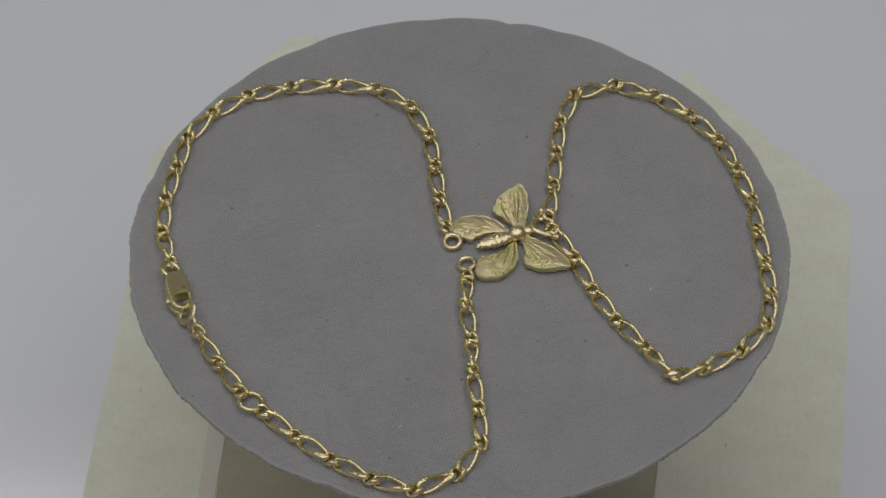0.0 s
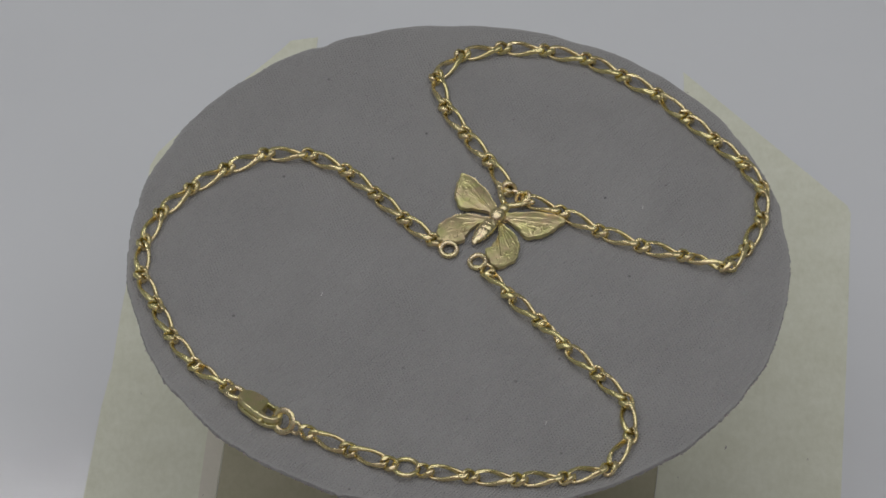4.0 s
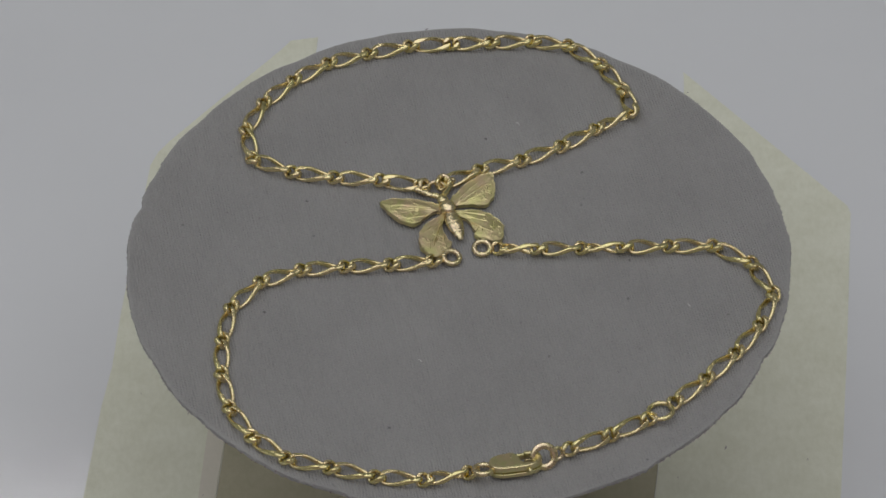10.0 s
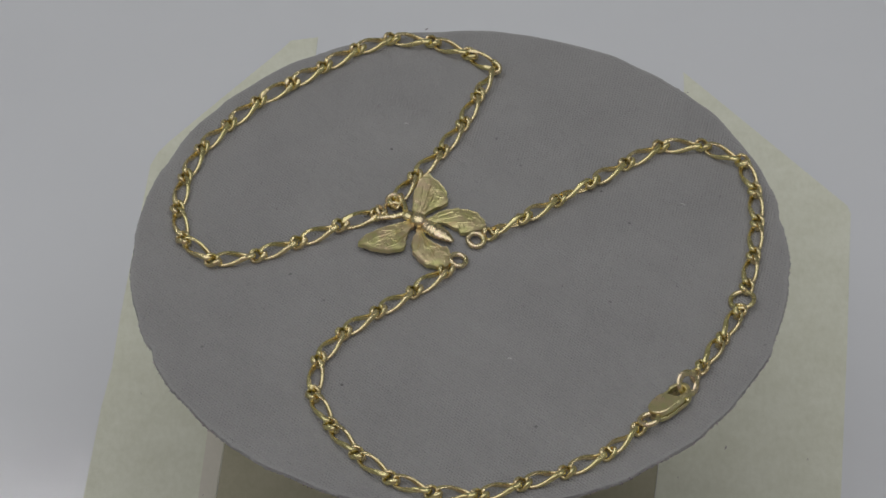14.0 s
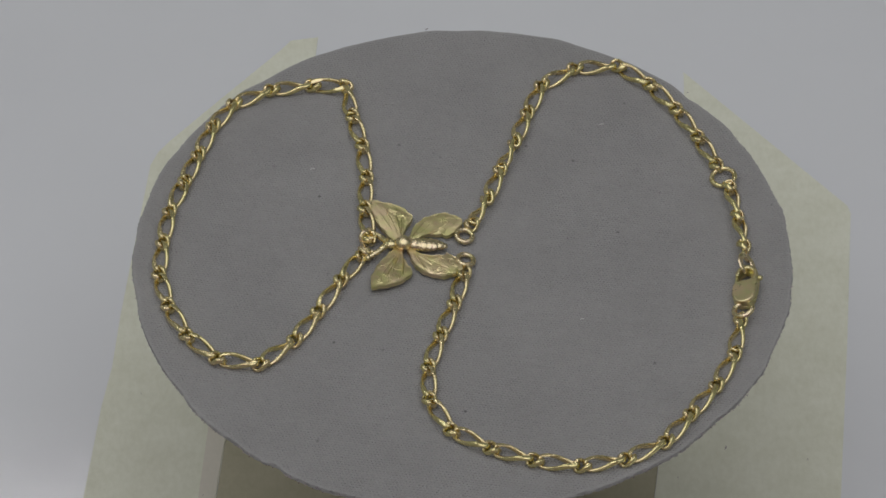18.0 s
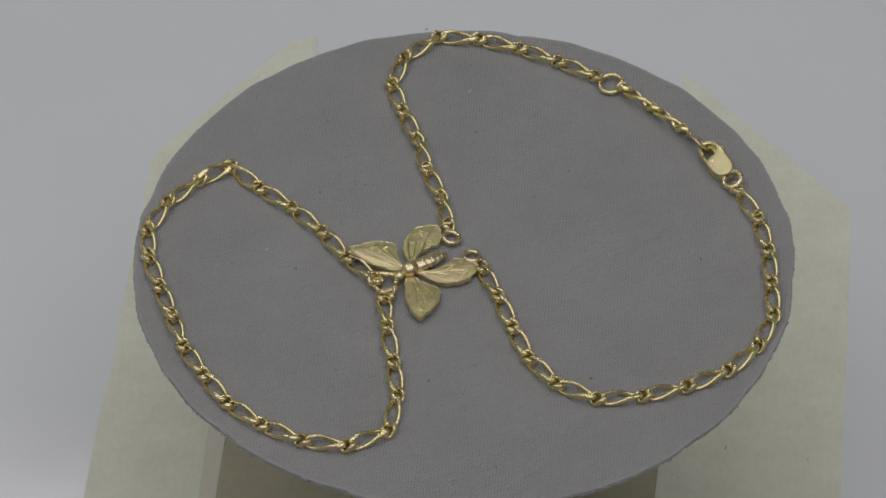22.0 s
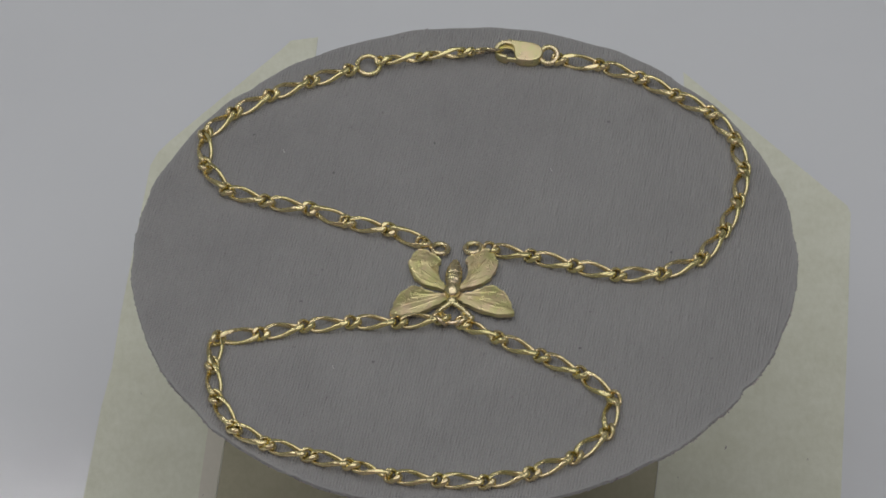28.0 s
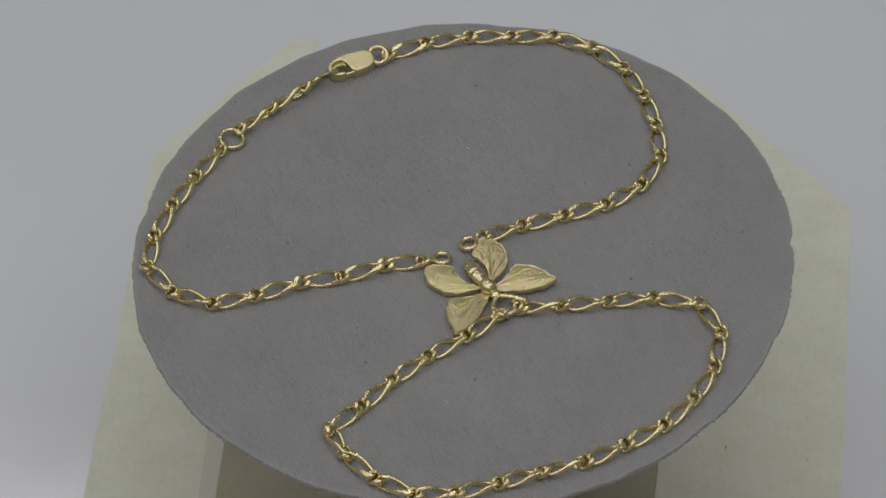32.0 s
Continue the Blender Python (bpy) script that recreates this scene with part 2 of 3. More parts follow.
def rib_sheet(pitch=0.44, across=(-0.22, -0.12, -0.05, 0.0, 0.05, 0.12), count=800):
    """The cloth's top: ribs side by side, with grooves between them that open and close along their length."""
    rng = np.random.default_rng(7)
    turn = radians(RIB)
    ribs = np.arange(-116, 117)
    v = (ribs[:, None] * pitch + np.array(across)).ravel()
    v = v[(v < rim(turn + math.pi / 2) - 0.32) & (v > 0.32 - rim((turn - math.pi / 2) % (2 * math.pi)))]
    groove = np.round(v / pitch)
    off = v - groove * pitch
    ends = []
    for way in (-1, 1):
        u = way * np.sqrt(np.maximum(49.4 ** 2 - v ** 2, 0.01))
        for _ in range(4):
            edge = np.array([rim((math.atan2(b, a) + turn) % (2 * math.pi)) for a, b in zip(u, v)]) - 0.3
            u = way * np.sqrt(np.maximum(edge ** 2 - v ** 2, 0.01))
        ends.append(u)
    s = np.linspace(0, 1, count)
    u = ends[0][:, None] + (ends[1] - ends[0])[:, None] * s
    vv = np.repeat(v[:, None], count, 1)
    # how far each groove opens, in short dashes
    opens = rng.random((400, 420))
    place = (u + 55) / 0.92
    low = np.floor(place).astype(int)
    mix = place - low
    mix = mix * mix * (3 - 2 * mix)
    row = (groove.astype(int) + 150)[:, None]
    w = opens[row, low] * (1 - mix) + opens[row, low + 1] * mix
    beat = (0.5 + 0.5 * np.cos(u * 2 * math.pi / 0.54 + row * math.pi + w)) ** 2
    round_off = 1 - np.sqrt(np.maximum(0, 1 - (1 - np.abs(off) / (pitch / 2)) ** 2))
    depth = (0.05 + 0.04 * opens[row, 0] + (0.16 + 0.42 * w) * beat) * round_off[:, None]
    z = -depth + 0.01 * np.sin(u * 2 * math.pi / 0.92 + row * math.pi)
    slow = 0.05 * np.sin(u * 0.21 + vv * 0.13) + 0.012 * np.sin(u * 0.9 + vv * 0.05 + 1.0)
    y = vv + slow * (1 - (np.hypot(u, vv) / 49.5) ** 6)
    c, d = math.cos(turn), math.sin(turn)
    co = np.stack([u * c - y * d, u * d + y * c, z], 2).reshape(-1, 3) * MM
    n = len(v)
    k = np.arange(n * count).reshape(n, count)
    quads = np.stack([k[:-1, :-1], k[:-1, 1:], k[1:, 1:], k[1:, :-1]], 2).reshape(-1, 4)
    me = bpy.data.meshes.new("cloth_cover")
    me.vertices.add(len(co))
    me.vertices.foreach_set("co", co.ravel())
    me.loops.add(quads.size)
    me.loops.foreach_set("vertex_index", quads.ravel().astype(np.int32))
    me.polygons.add(len(quads))
    me.polygons.foreach_set("loop_start", (np.arange(len(quads)) * 4).astype(np.int32))
    me.polygons.foreach_set("use_smooth", np.ones(len(quads), dtype=bool))
    me.update(calc_edges=True)
    me.materials.append(CLOTH)
    return me


def disc():
    ob = tagged(new("display_disc"), "hand-cut round display disc covered in grey ribbed cloth", "display disc")
    bm = bmesh.new()
    n = 840
    rng = random.Random(4)
    rings = []
    for k, (inset, z) in enumerate(((1.0, -0.30), (0.33, -0.012), (0.08, -0.06), (0.0, -0.24), (0.02, -0.6), (0.2, -0.95))):
        ring = []
        for i in range(n):
            a = 2 * math.pi * i / n
            r = rim(a) - inset + (rng.uniform(-0.12, 0.12) + 0.16 * noise.noise(Vector((a * 45, k, 0))) + 0.1 * noise.noise(Vector((a * 110, 0, 0))) if k in (3, 4, 5) else 0)
            ring.append(bm.verts.new((r * math.cos(a), r * math.sin(a), z)))
        rings.append(ring)
    bm.faces.new(rings[0])
    for a, b in zip(rings, rings[1:]):
        for i in range(n):
            bm.faces.new((a[i], a[(i + 1) % n], b[(i + 1) % n], b[i]))
    part("hem", bm, CLOTH, ob, "raw turned edge of the grey cloth")
    sheet = new("cloth_cover", rib_sheet())
    sheet.parent = ob
    tagged(sheet, "grey ribbed woven cloth")
    core = [((rim(2 * math.pi * i / 120) - 2.5) * math.cos(2 * math.pi * i / 120), (rim(2 * math.pi * i / 120) - 2.5) * math.sin(2 * math.pi * i / 120)) for i in range(120)]
    part("card_core", prism(bmesh.new(), core, -1.5, -0.5), CARD, ob, "grey board core")
    for count, mat, words in ((420, THREAD, "short frayed mauve threads"), (360, THREAD_PALE, "pale pinkish frayed threads")):
        bm = bmesh.new()
        for i in range(count):
            a = rng.uniform(0, 2 * math.pi)
            r = rim(a) - 0.12
            p = Vector((r * math.cos(a), r * math.sin(a), -0.15 - rng.uniform(0, 0.7)))
            b = a + rng.uniform(-1.3, 1.3)
            q = p + Vector((math.cos(b), math.sin(b), rng.uniform(-0.5, 0.25))) * rng.uniform(0.05, 0.2)
            w = q + Vector((math.cos(b + 1), math.sin(b + 1), -0.2)) * rng.uniform(0.04, 0.16)
            tube(bm, [p, q, w], rng.uniform(0.04, 0.09), closed=False, sides=4)
        tagged(part("frayed_threads", bm, mat, ob, words), kind="stuff")
    bm = bmesh.new()
    for i in range(130):
        a, r = rng.uniform(0, 2 * math.pi), 48 * math.sqrt(rng.random())
        p = Vector((r * math.cos(a), r * math.sin(a), 0.03))
        b, ln = rng.uniform(0, 6.28), rng.choice((0.06, 0.1, 0.1, 0.15, 0.3))
        tube(bm, [p - Vector((math.cos(b), math.sin(b), 0)) * ln / 2, p + Vector((0, 0, 0.03)), p + Vector((math.cos(b), math.sin(b), 0)) * ln / 2],
             rng.uniform(0.03, 0.06), closed=False, sides=4)
    tagged(part("lint", bm, THREAD, ob, "dark specks of lint"), kind="stuff")
    bm = bmesh.new()
    for x, y in ((-9.2, -34.5), (28.0, -8.0), (-22.0, 5.0)):
        tube(bm, [Vector((x, y, 0.05)), Vector((x + 0.3, y + 0.2, 0.12)), Vector((x + 0.5, y + 0.5, 0.05))], 0.06, closed=False, sides=5)
    tagged(part("fluff", bm, FLUFF, ob, "pale crumbs of fluff"), kind="stuff")
    return ob


DISC = disc()


# ---- crumbs on the table and the tape ----
def specks():
    rng = random.Random(3)
    bm = bmesh.new()
    for x, y, z, r in ((42.9, 12.2, 0.2, 0.2), (34.8, 6.0, 0.2, 0.11), (-42.1, 3.1, 0.2, 0.1), (-53.2, 25.1, 0.2, 0.11), (56.1, 9.6, 0.2, 0.1), (40.3, 94.7, 0.2, 0.15), (-5.9, 111.7, 0.0, 0.25)):
        b = rng.uniform(0, 3.1)
        tube(bm, [Vector((x - r * math.cos(b), y - r * math.sin(b) * 2, z + 0.06)), Vector((x, y, z + 0.1)), Vector((x + r * math.cos(b + 0.5), y + r * math.sin(b + 0.5) * 2, z + 0.06))], r * 0.35, closed=False, sides=5)
    thing("dust", bm, THREAD, "dark dust specks scattered on tape and table", "dust", "stuff")


specks()


# ---- the bracelet ----
# places of the small links along the three runs of chain, on the disc, in mm
RUN_CLASP = [(-2.2, 4.0), (-3.3, 10.3), (-4.0, 17.0), (-4.9, 23.6), (-7.7, 29.6), (-13.0, 33.7), (-19.7, 34.6), (-26.3, 34.2), (-32.9,
             32.5), (-38.3, 28.8), (-42.2, 23.4), (-43.6, 17.0), (-45.0, 10.4), (-45.2, 3.5), (-43.7, -2.9)]
RUN_RING = [(0.8, -5.8), (0.6, -11.7), (1.4, -18.3), (1.5, -24.6), (2.4, -31.5), (2.7, -38.1), (-0.7, -43.7), (-6.8, -46.8), (-12.9,
            -44.8), (-18.7, -41.2), (-24.0, -36.8), (-28.8, -32.2)]
RUN_TAIL = [(-32.4, -28.3), (-35.8, -22.8), (-39.0, -17.0)]
RUN_LOOP = [(13.3, 6.5), (14.1, 12.7), (14.6, 19.8), (15.4, 26.4), (18.0, 32.7), (24.2, 34.3), (30.4, 31.9), (35.7, 27.5), (39.8,
            22.2), (42.2, 16.0), (44.2, 9.5), (44.8, 3.2), (45.5, -3.2), (46.1, -9.7), (45.2, -15.5), (41.1, -20.6), (35.6, -24.0),
            (30.8, -25.6), (27.1, -20.1), (23.0, -14.7), (19.6, -8.7), (17.0, -2.3), (13.8, 3.2)]
LOW = 0.78


def link_bm(half, wide, boxy, twist=-52.0, n=72):
    """One twisted curb link of rounded flat wire: an oval whose ends turn opposite ways, its proud corners shaved flat above and below."""
    bm, rings, sides = bmesh.new(), [], 16
    fine = []
    for i in range(720):
        u = 2 * math.pi * i / 720
        c, s = math.cos(u), math.sin(u)
        fine.append((half * math.copysign(abs(c) ** boxy, c), wide * math.copysign(abs(s) ** (boxy - 0.08), s)))
    # even steps along the oval
    run = [0.0]
    for a, b in zip(fine, fine[1:] + fine[:1]):
        run.append(run[-1] + math.hypot(b[0] - a[0], b[1] - a[1]))
    around = np.linspace(0, run[-1], n, endpoint=False)
    xs, ys = (np.interp(around, run, [q[k] for q in fine] + [fine[0][k]]) for k in (0, 1))
    places = []
    for x, y in zip(xs.tolist(), ys.tolist()):
        a = radians(twist) * math.sin(1.25 * x / half) / math.sin(1.25)
        places.append((Vector((x, y * math.cos(a), y * math.sin(a))), a))
    for i, (p, a) in enumerate(places):
        tan = (places[(i + 1) % n][0] - places[i - 1][0]).normalized()
        up = Vector((0, -math.sin(a), math.cos(a)))
        side = tan.cross(up).normalized()
        up = side.cross(tan)
        tall = 0.38 + 0.07 * abs(p.x) / half
        ring = []
        for k in range(sides):
            w = 2 * math.pi * (k + 0.5) / sides
            c, s = math.cos(w), math.sin(w)
            ring.append(bm.verts.new(p + side * (0.275 * math.copysign(abs(c) ** 0.8, c)) + up * (tall * math.copysign(abs(s) ** 0.8, s))))
        rings.append(ring)
    for i in range(n):
        a, b = rings[i], rings[(i + 1) % n]
        for k in range(sides):
            bm.faces.new((a[k], a[(k + 1) % sides], b[(k + 1) % sides], b[k]))
    for v in bm.verts:
        v.co.z = max(-LOW, min(LOW, v.co.z))
    return bm


def ring_bm(radius, wire, n=40, sides=12, flat=1.0):
    return tube(bmesh.new(), [Vector((radius * math.cos(2 * math.pi * i / n), radius * math.sin(2 * math.pi * i / n), 0)) for i in range(n)], wire, sides=sides, flat=flat)


def along(a, b, lift_a=0.0, lift_b=0.0, roll=0.0, base=LOW, at=0.5):
    """The pose of a piece that points from a to b."""
    p, q = Vector((*a, base + lift_a)), Vector((*b, base + lift_b))
    d = q - p
    turn = Matrix.Rotation(math.atan2(d.y, d.x), 4, "Z") @ Matrix.Rotation(-math.asin(d.z / d.length), 4, "Y") @ Matrix.Rotation(radians(roll), 4, "X")
    return Matrix.Translation((p + d * at) * MM) @ turn


def bracelet():
    top = tagged(new("bracelet"), "gold chain bracelet with butterfly centrepiece looped on grey cloth", "bracelet")
    long_me = mesh_of("long_link", link_bm(2.82, 0.98, 0.56), GOLD_LINK, sharp=34)
    small_me = mesh_of("small_link", link_bm(1.15, 0.90, 0.74), GOLD_LINK, sharp=34)
    rng = random.Random(11)

    def put(name, me, m):
        ob = new(name, me)
        ob.parent, ob.matrix_basis = top, m

    def run(points, rolls=None, lifts=None, leans=None):
        """A run of chain: a small link at each point and a long one between; rolls and lifts of the small links, leans of single long ones."""
        rolls, lifts, leans = rolls or {}, lifts or {}, leans or {}
        for i, p in enumerate(points):
            a, b = points[max(i - 1, 0)], points[min(i + 1, len(points) - 1)]
            d = (Vector(b) - Vector(a)).normalized() * 0.5
            h = lifts.get(i, 0.0)
            put("small_link", small_me, along(Vector(p) - d, Vector(p) + d, h, h, rolls.get(i, 0) + rng.uniform(-9, 9)))
        for i, (p, q) in enumerate(zip(points, points[1:])):
            turn = leans.get(i, (rolls.get(i, 0) + rolls.get(i + 1, 0)) / 2)
            put("long_link", long_me, along(p, q, lifts.get(i, 0.0), lifts.get(i + 1, 0.0), turn + rng.uniform(-7, 7)))

    run(RUN_CLASP, leans={13: -32}, lifts={4: 0.15, 14: 0.2})
    run(RUN_RING, rolls={1: -30, 3: -35}, lifts={1: 0.35, 3: 0.4}, leans={0: -45, 1: -8, 2: -48, 3: -10})
    run(RUN_TAIL, rolls={0: -42, 1: -46, 2: -46}, lifts={0: 0.2, 1: 0.25, 2: 0.6})
    run(RUN_LOOP, rolls={1: -15, 11: 20, 17: 70, 18: 12}, lifts={1: 0.25, 11: 0.1, 17: 0.25, 21: 0.2, 22: 0.35}, leans={0: -40, 10: 40})
    return top


BRACELET = bracelet()


# ---- the butterfly, head towards +y ----
FOREWING = [(0.48, 1.5), (1.26, 2.1), (2.52, 3.0), (4.17, 4.05), (6.21, 4.85), (7.95, 5.15), (9.21, 4.9), (8.92, 3.5), (8.49, 1.9),
            (8.05, 0.85), (7.08, -0.3), (5.92, -1.1), (5.24, -1.0), (4.37, -0.55), (2.81, 0.2), (1.55, 0.4), (0.58, 0.2)]
HINDWING = [(0.6, -0.2), (1.3, -0.45), (2.8, -0.9), (4.4, -1.55), (5.6, -2.7), (6.3, -4.0), (6.75, -5.9), (6.2, -7.3), (5.4, -8.6), (4.2, -8.55),
            (3.2, -7.9), (2.35, -7.2), (1.85, -6.4), (2.2, -5.4), (2.2, -3.8), (1.75, -2.2), (1.0, -1.3)]
# where the raised veins of a wing end
FORE_VEINS = [(8.6, 4.7), (8.9, 3.6), (8.5, 2.2), (7.6, 0.5), (6.0, -0.6)]
HIND_VEINS = [(5.6, -3.4), (6.3, -5.8), (5.6, -7.7), (4.2, -8.0), (2.6, -6.8)]


def wing_bm(outline, veins, mirror, root, tip, base, lift, phase):
    """A cast wing: an outline filled in rings, a little domed, with raised veins that fan out from its root and short wormy ridges near its margin."""
    pts = [Vector(p) for p in outline]
    edge = []
    for i in range(len(pts)):
        a, b, c, d = (pts[(i + k) % len(pts)] for k in (-1, 0, 1, 2))
        for s in range(22):
            t = s / 22
            soft = 0.5 * ((2 * b) + (c - a) * t + (2 * a - 5 * b + 4 * c - d) * t * t + (3 * b - a - 3 * c + d) * t ** 3)
            edge.append(soft.lerp(b.lerp(c, t), 0.45) + (c - b).normalized().orthogonal() * 0.09 * math.sin(len(edge) * 0.23 + phase) * math.sin(len(edge) * 0.05))
    mid = sum(edge, Vector((0, 0))) / len(edge)
    start = Vector(root)
    axis = (Vector(tip) - start).normalized()
    span = (Vector(tip) - start).length
    rays = []
    for i, v in enumerate(veins):
        d = Vector(v) - start
        rays.append((d.normalized(), d.length, 0.25 * math.sin(phase * 3 + i * 2.1), 0.13 + 0.1 * (0.5 + 0.5 * math.sin(phase * 5 + i * 1.7)), 0.92 - 0.25 * (0.5 + 0.5 * math.sin(phase * 7 + i * 2.9))))
    bm = bmesh.new()

    def height(p, k):
        d = p - start
        along_w = d.dot(axis) / span
        vein = 0.0
        for way, length, bow, first, last in rays:
            u = d.dot(way) / length
            if first < u < last:
                off = way.x * d.y - way.y * d.x - bow * math.sin(math.pi * u)
                vein = max(vein, math.exp(-(off / 0.08) ** 2) * min(1.0, (u - first) * 9, (last - u) * 9))
        broken = max(0.25, min(1.0, 0.7 + 1.5 * noise.noise(Vector((p.x * 0.7, p.y * 0.7, phase + 9)))))
        worm = noise.noise(Vector((p.x * 0.62, p.y * 0.62, phase + 4)))
        curl = noise.noise(Vector((p.x * 1.15, p.y * 1.15, phase + 31)))
        outer = max(0.0, min(1.0, (along_w - 0.34) * 5)) * max(0.0, min(1.0, (0.9 - k) * 9))
        ridge = max(0.0, 1 - abs(worm) / 0.045) * outer * max(0.0, min(1.0, 0.3 + 2 * noise.noise(Vector((p.x * 0.8, p.y * 0.8, phase + 20)))))
        ridge = max(ridge, max(0.0, 1 - abs(curl) / 0.07) * outer * max(0.0, min(1.0, 3 * worm)))
        fan = math.atan2(axis.x * d.y - axis.y * d.x, d.dot(axis))
        fine = max(0.0, math.sin(fan * 31 + phase)) ** 3 * max(0.0, min(1.0, along_w * 4)) * max(0.0, 0.75 - along_w)
        swell = noise.noise(Vector((p.x * 0.5 + phase, p.y * 0.5, 0))) * 0.025 + noise.noise(Vector((p.x * 1.9, p.y * 1.9, phase))) * 0.013
        rimmed = 0.05 * max(0.0, (k - 0.92) / 0.08)
        return base + lift * max(along_w, 0.0) ** 1.6 + 0.12 * (1 - k ** 3) + 0.16 * vein * broken + 0.12 * ridge - 0.045 * fine + swell + rimmed

    def flip(p, z):
        return (-p.x if mirror else p.x, p.y, z)

    steps = [i / 56 for i in range(1, 56)] + [0.992, 1.0]
    tops = [[bm.verts.new(flip(mid.lerp(e, k), height(mid.lerp(e, k), k))) for e in edge] for k in steps]
    hub = bm.verts.new(flip(mid, height(mid, 0)))
    n = len(edge)
    under = [bm.verts.new(flip(mid.lerp(e, 1.003), height(e, 1.0) - 0.62)) for e in edge]
    last = [bm.verts.new(flip(mid.lerp(e, 0.5), height(e, 1.0) - 0.5)) for e in edge]
    for i in range(n):
        bm.faces.new((hub, tops[0][i], tops[0][(i + 1) % n]))
    for a, b in zip(tops + [under], tops[1:] + [under, last]):
        for i in range(n):
            bm.faces.new((a[i], b[i], b[(i + 1) % n], a[(i + 1) % n]))
    bm.faces.new(last)
    return bm


def cast(bm, depth):
    """The uneven skin of a small casting."""
    for v in bm.verts:
        p = v.co.copy()
        v.co += Vector((noise.noise(p * 1.7), noise.noise(p * 1.7 + Vector((9, 0, 0))), noise.noise(p * 1.7 + Vector((0, 9, 0))))) * depth


def butterfly(top):
    place = Matrix.Translation(Vector((8.2, 2.35, 0)) * MM) @ Matrix.Rotation(radians(23.6 - 90), 4, "Z") @ Matrix.Rotation(radians(0.6), 4, "Y")
    body = new("butterfly")
    body.parent, body.matrix_basis = top, place
    tagged(body, "cast butterfly with veined wings and ringed body")
    for mirror, ph in ((False, 0.4), (True, 1.3)):
        part("forewing", wing_bm(FOREWING, FORE_VEINS, mirror, (0.4, 0.4), (9.0, 3.0), 0.98, 0.30, ph), GOLD_WING, body, "satin gold veined forewing")
        part("hindwing", wing_bm(HINDWING, HIND_VEINS, mirror, (0.4, -0.4), (5.0, -8.6), 0.90, 0.15, ph + 2), GOLD_WING, body, "satin gold veined hindwing")
    bm = bmesh.new()
    ellipsoid(bm, (0, 0.2, 1.45), (1.25, 1.4, 0.98), 28, 16)
    cast(bm, 0.07)
    part("thorax", bm, GOLD_BODY, body, "smooth domed thorax")
    bm = bmesh.new()
    ellipsoid(bm, (0, 2.15, 1.25), (0.85, 0.95, 0.6))
    ellipsoid(bm, (0, 2.75, 1.35), (0.5, 0.42, 0.4), 14, 10)
    for s in (-1, 1):
        ellipsoid(bm, (s * 0.5, 2.55, 1.35), (0.3, 0.32, 0.3), 12, 8)
    cast(bm, 0.08)
    part("head", bm, GOLD_BODY, body)
    bm = bmesh.new()
    path = [Vector((-0.35 * i / 60, -0.6 - 5.75 * i / 60, 1.25 - 0.25 * i / 60)) for i in range(61)]
    tube(bm, path, lambda u: (0.08 + 1.2 * math.sin(math.pi * (0.17 + 0.79 * u)) ** 0.8) * (1 - 0.055 * max(0.0, math.cos(2 * math.pi * u * 6.5)) ** 4 * (u > 0.15)),
         closed=False, sides=24, flat=0.62)
    cast(bm, 0.10)
    part("abdomen", bm, GOLD_BODY, body, "ringed tapering abdomen")
    for s in (-1, 1):
        bm = bmesh.new()
        path = [Vector((s * (0.35 + 2.55 * i / 14), 2.85 + 2.7 * i / 14 - 0.25 * math.sin(math.pi * i / 14), 1.35 - 0.15 * i / 14)) for i in range(15)]
        tube(bm, path, lambda u: 0.46 - 0.06 * u, closed=False, sides=12)
        ellipsoid(bm, tuple(path[-1]), (0.52, 0.5, 0.45), 14, 10)
        cast(bm, 0.06)
        part("antenna", bm, GOLD_BODY, body)
    ring = mesh_of("jump_ring", ring_bm(1.20, 0.40), GOLD_BODY)
    small = mesh_of("jump_ring", ring_bm(0.95, 0.34), GOLD_BODY)
    for me, x, y, z, rx, ry in ((ring, -2.95, -9.1, 0.7, 9, 5), (ring, 2.05, -8.95, 0.75, 9, -5), (small, -1.5, 6.1, 1.0, 40, 45), (small, 1.6, 5.9, 1.0, 35, -50)):
        ob = new("jump_ring", me)
        ob.parent, ob.matrix_basis = body, pose(x * MM, y * MM, z * MM, rx, ry)
    bm = bmesh.new()
    tube(bm, [Vector((1.55 * math.cos(u), 4.6 + 1.75 * math.sin(u), 0.95)) for u in [math.pi * (i / 20) for i in range(21)]], 0.36, closed=False, sides=12)
    part("bail", bm, GOLD_BODY, body, "bent wire bail between the antennae")
    return body


butterfly(BRACELET)


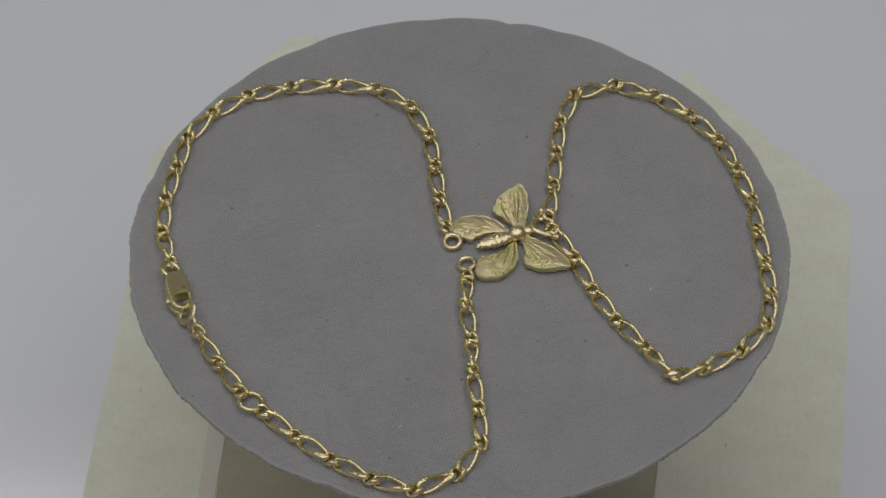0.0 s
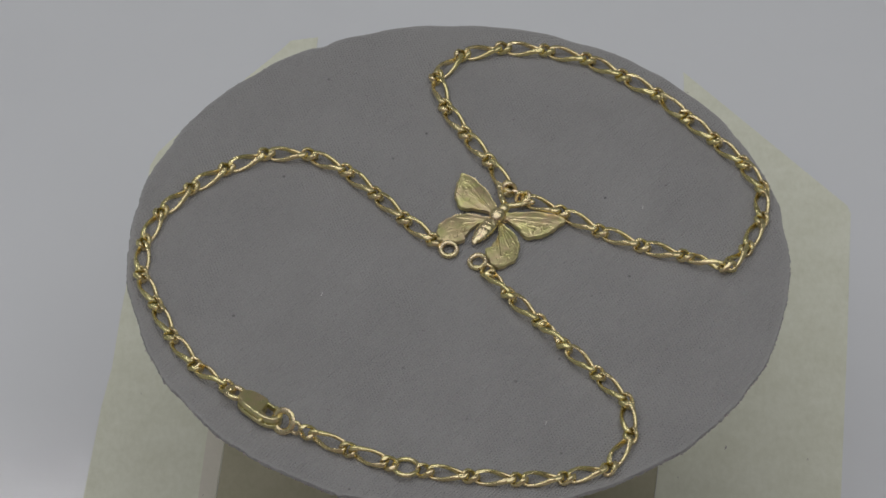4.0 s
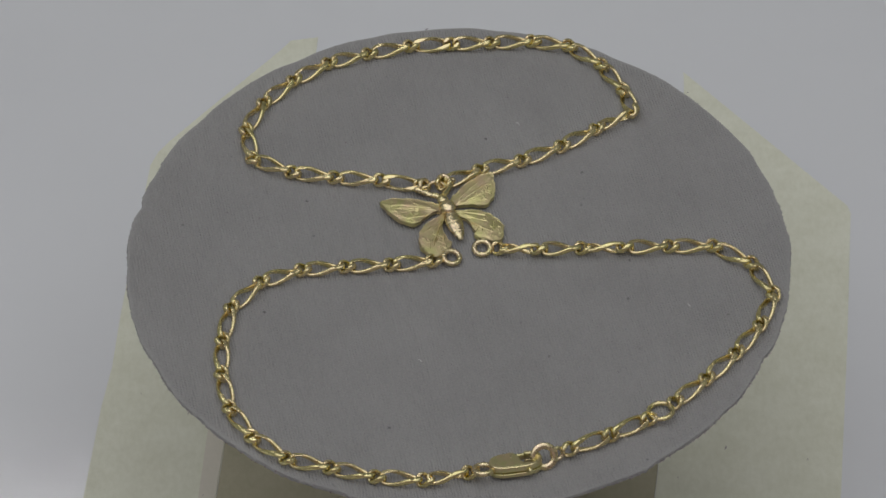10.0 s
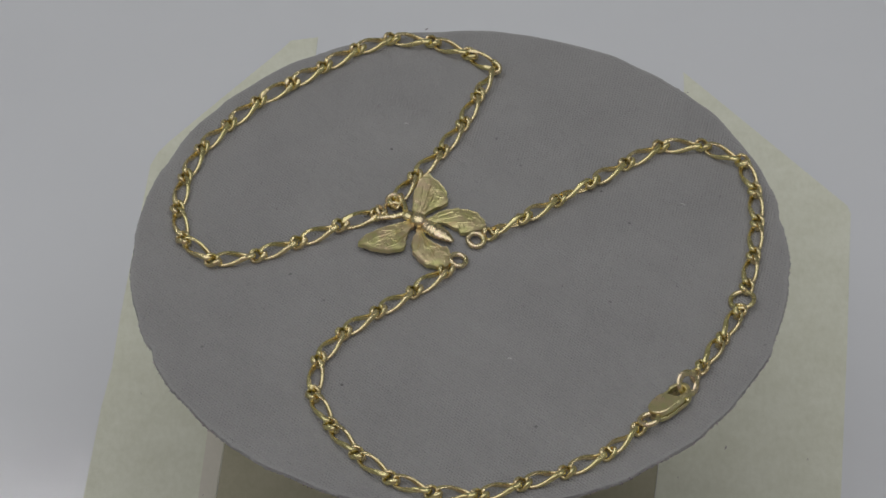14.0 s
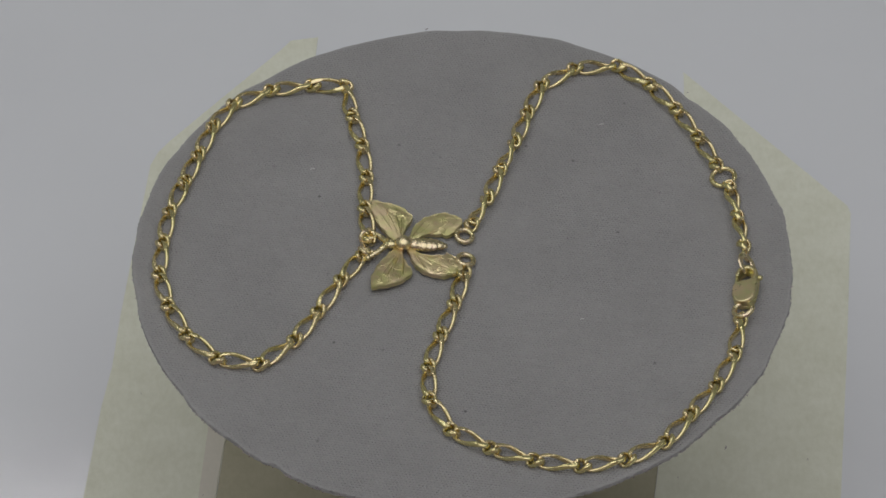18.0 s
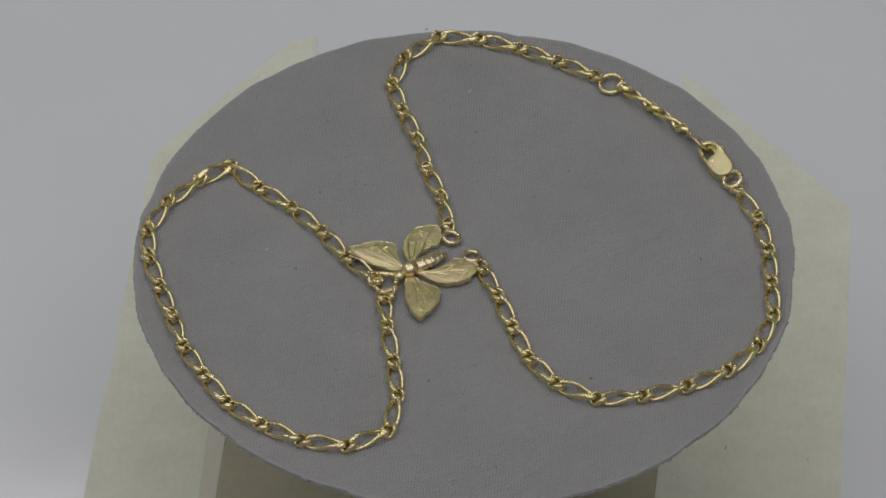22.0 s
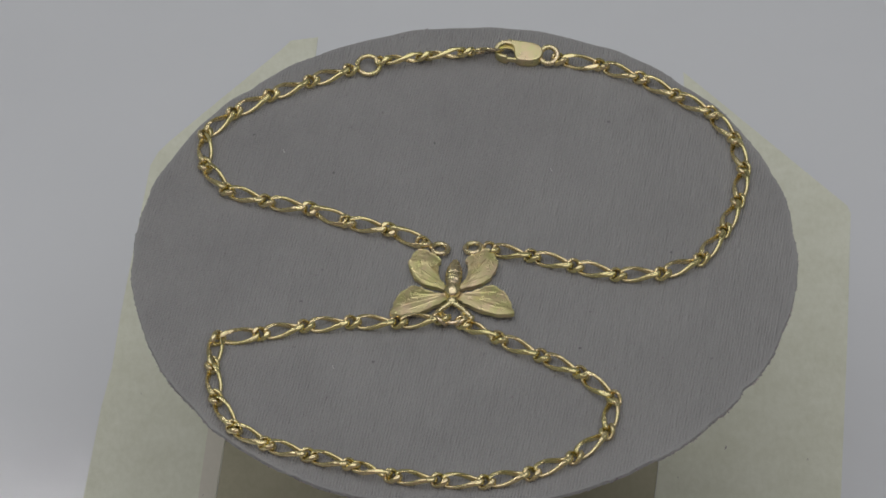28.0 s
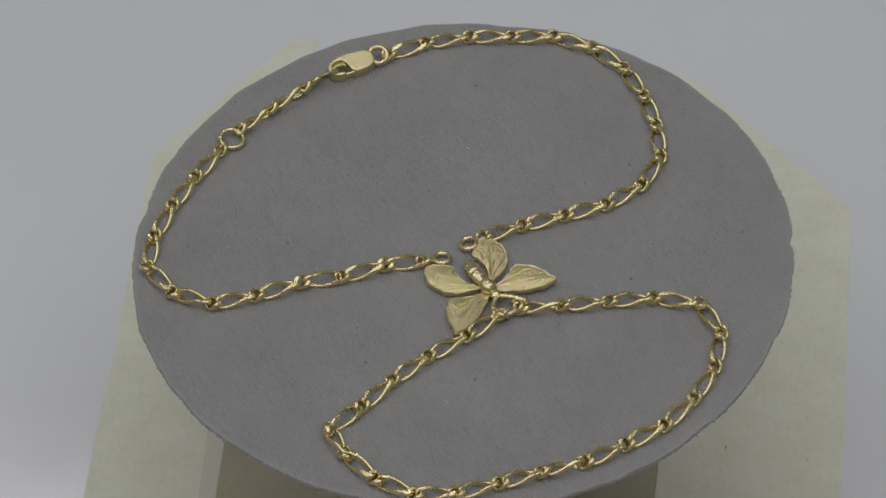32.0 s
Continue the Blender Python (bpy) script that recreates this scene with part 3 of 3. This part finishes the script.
# ---- the clasp, its rings ----
def clasp(top):
    hold = new("lobster_clasp")
    hold.parent = top
    hold.matrix_basis = along((-43.25, -5.6), (-41.35, -13.3), base=0.4, at=0.0, roll=-12) @ Matrix.Diagonal((0.92, 0.95, 0.84, 1))
    tagged(hold, "polished gold lobster clasp with a side lever")
    tail = []
    for i in range(7):
        x = 0.05 + 2.9 * (1 - math.cos(math.pi / 2 * i / 6))
        tail.append((x, 1.86 * max(0.0, 1 - ((2.95 - x) / 2.9) ** 2.3) ** (1 / 2.3)))
    corners = [(x, -y) for x, y in tail] + [(3.9, -1.92), (5.0, -1.95), (6.4, -1.85), (7.6, -1.4), (8.3, -0.5), (8.35, 0.4), (7.9, 1.2), (7.0, 1.65), (6.0, 1.75)]
    corners += [(5.95, 1.2), (6.8, 1.02), (7.45, 0.55), (7.6, 0.0), (7.4, -0.6), (6.8, -1.0), (6.2, -1.05), (5.55, -0.95), (5.15, -0.5), (4.95, 0.2), (4.75, 0.95), (4.35, 1.62), (3.7, 1.88)]
    corners += [(x, y) for x, y in tail[:0:-1]]
    shape, n = [], len(corners)
    for i in range(n):
        a, b, c, d = (Vector(corners[(i + k) % n]) for k in (-1, 0, 1, 2))
        for t in (0.0, 0.25, 0.5, 0.75):
            shape.append(tuple(0.5 * ((2 * b) + (c - a) * t + (2 * a - 5 * b + 4 * c - d) * t * t + (3 * b - a - 3 * c + d) * t ** 3)))
    part("body", prism(bmesh.new(), shape, 1.15, 2.15, 0.24), GOLD_CLASP, hold, "flat polished clasp body with a hooked end")
    inner = [(x * 0.99, y * 0.84 + 0.24) for x, y in shape]
    part("spring_bed", prism(bmesh.new(), inner, 0.7, 1.15), GOLD_CLASP, hold)
    part("back_plate", prism(bmesh.new(), shape, 0.0, 0.7, 0.2), GOLD_CLASP, hold)
    part("lever", box(3.3, 1.3, 0.55, 6.3, 1.78, 1.75, 0.2), GOLD_CLASP, hold)
    bm = bmesh.new()
    ellipsoid(bm, (6.1, -2.05, 1.15), (0.48, 0.5, 0.46), 12, 8)
    part("lever_knob", bm, GOLD_CLASP, hold)
    leaning = Matrix.Translation(Vector((-40.8, -13.4, 1.6)) * MM) @ Matrix.Rotation(radians(-164), 4, "Z") @ Matrix.Rotation(radians(48), 4, "Y")
    for me, m in ((mesh_of("jump_ring", ring_bm(1.4, 0.42), GOLD_BODY), along((-43.65, -3.95), (-43.25, -5.55), base=1.4, roll=-22)),
                  (mesh_of("jump_ring", ring_bm(0.85, 0.3), GOLD_BODY), along((-39.6, -16.1), (-40.3, -14.4), base=1.1, lift_b=0.5, roll=-60)),
                  (mesh_of("end_ring", ring_bm(1.55, 0.5, flat=0.5), GOLD_BODY), leaning),
                  (mesh_of("sizing_ring", ring_bm(1.78, 0.36), GOLD_LINK), along((-30.2, -30.7), (-31.2, -29.5), base=0.8, roll=10))):
        ob = new(m and me.name.split(".")[0], me)
        ob.parent, ob.matrix_basis = top, m


clasp(BRACELET)


# ---- what moves: the disc and the bracelet on it turn together ----
TURN = [(0, -0.19), (1, 8.22), (2, 17.1), (3, 25.84), (3.5, 30.21), (5.5, 48.02), (6, 52.69), (7, 61.48), (8, 70.13), (9, 78.72), (10,
        87.53), (11, 95.97), (12, 104.62), (13, 113.2), (14, 121.78), (14.5, 125.77), (16.5, 143.12), (17, 147.67), (18, 156.34), (19,
        164.9), (20, 173.92), (21, 182.79), (22, 192.14), (23, 200.15), (24, 209.76), (25, 218.64), (25.5, 222.55), (27.5, 240.77), (28,
        245.01), (29, 255.18), (30, 262.9), (31, 272.91), (32, 280.76)]


def motions():
    lean = pose(0, 0, 0, 0.80, 0.21, 0)
    rows = [(t, pose(0, 0, TOP * MM, 0, 0, turned) @ lean) for t, turned in TURN]
    for moved in (DISC, BRACELET):
        walk(moved, rows)


motions()
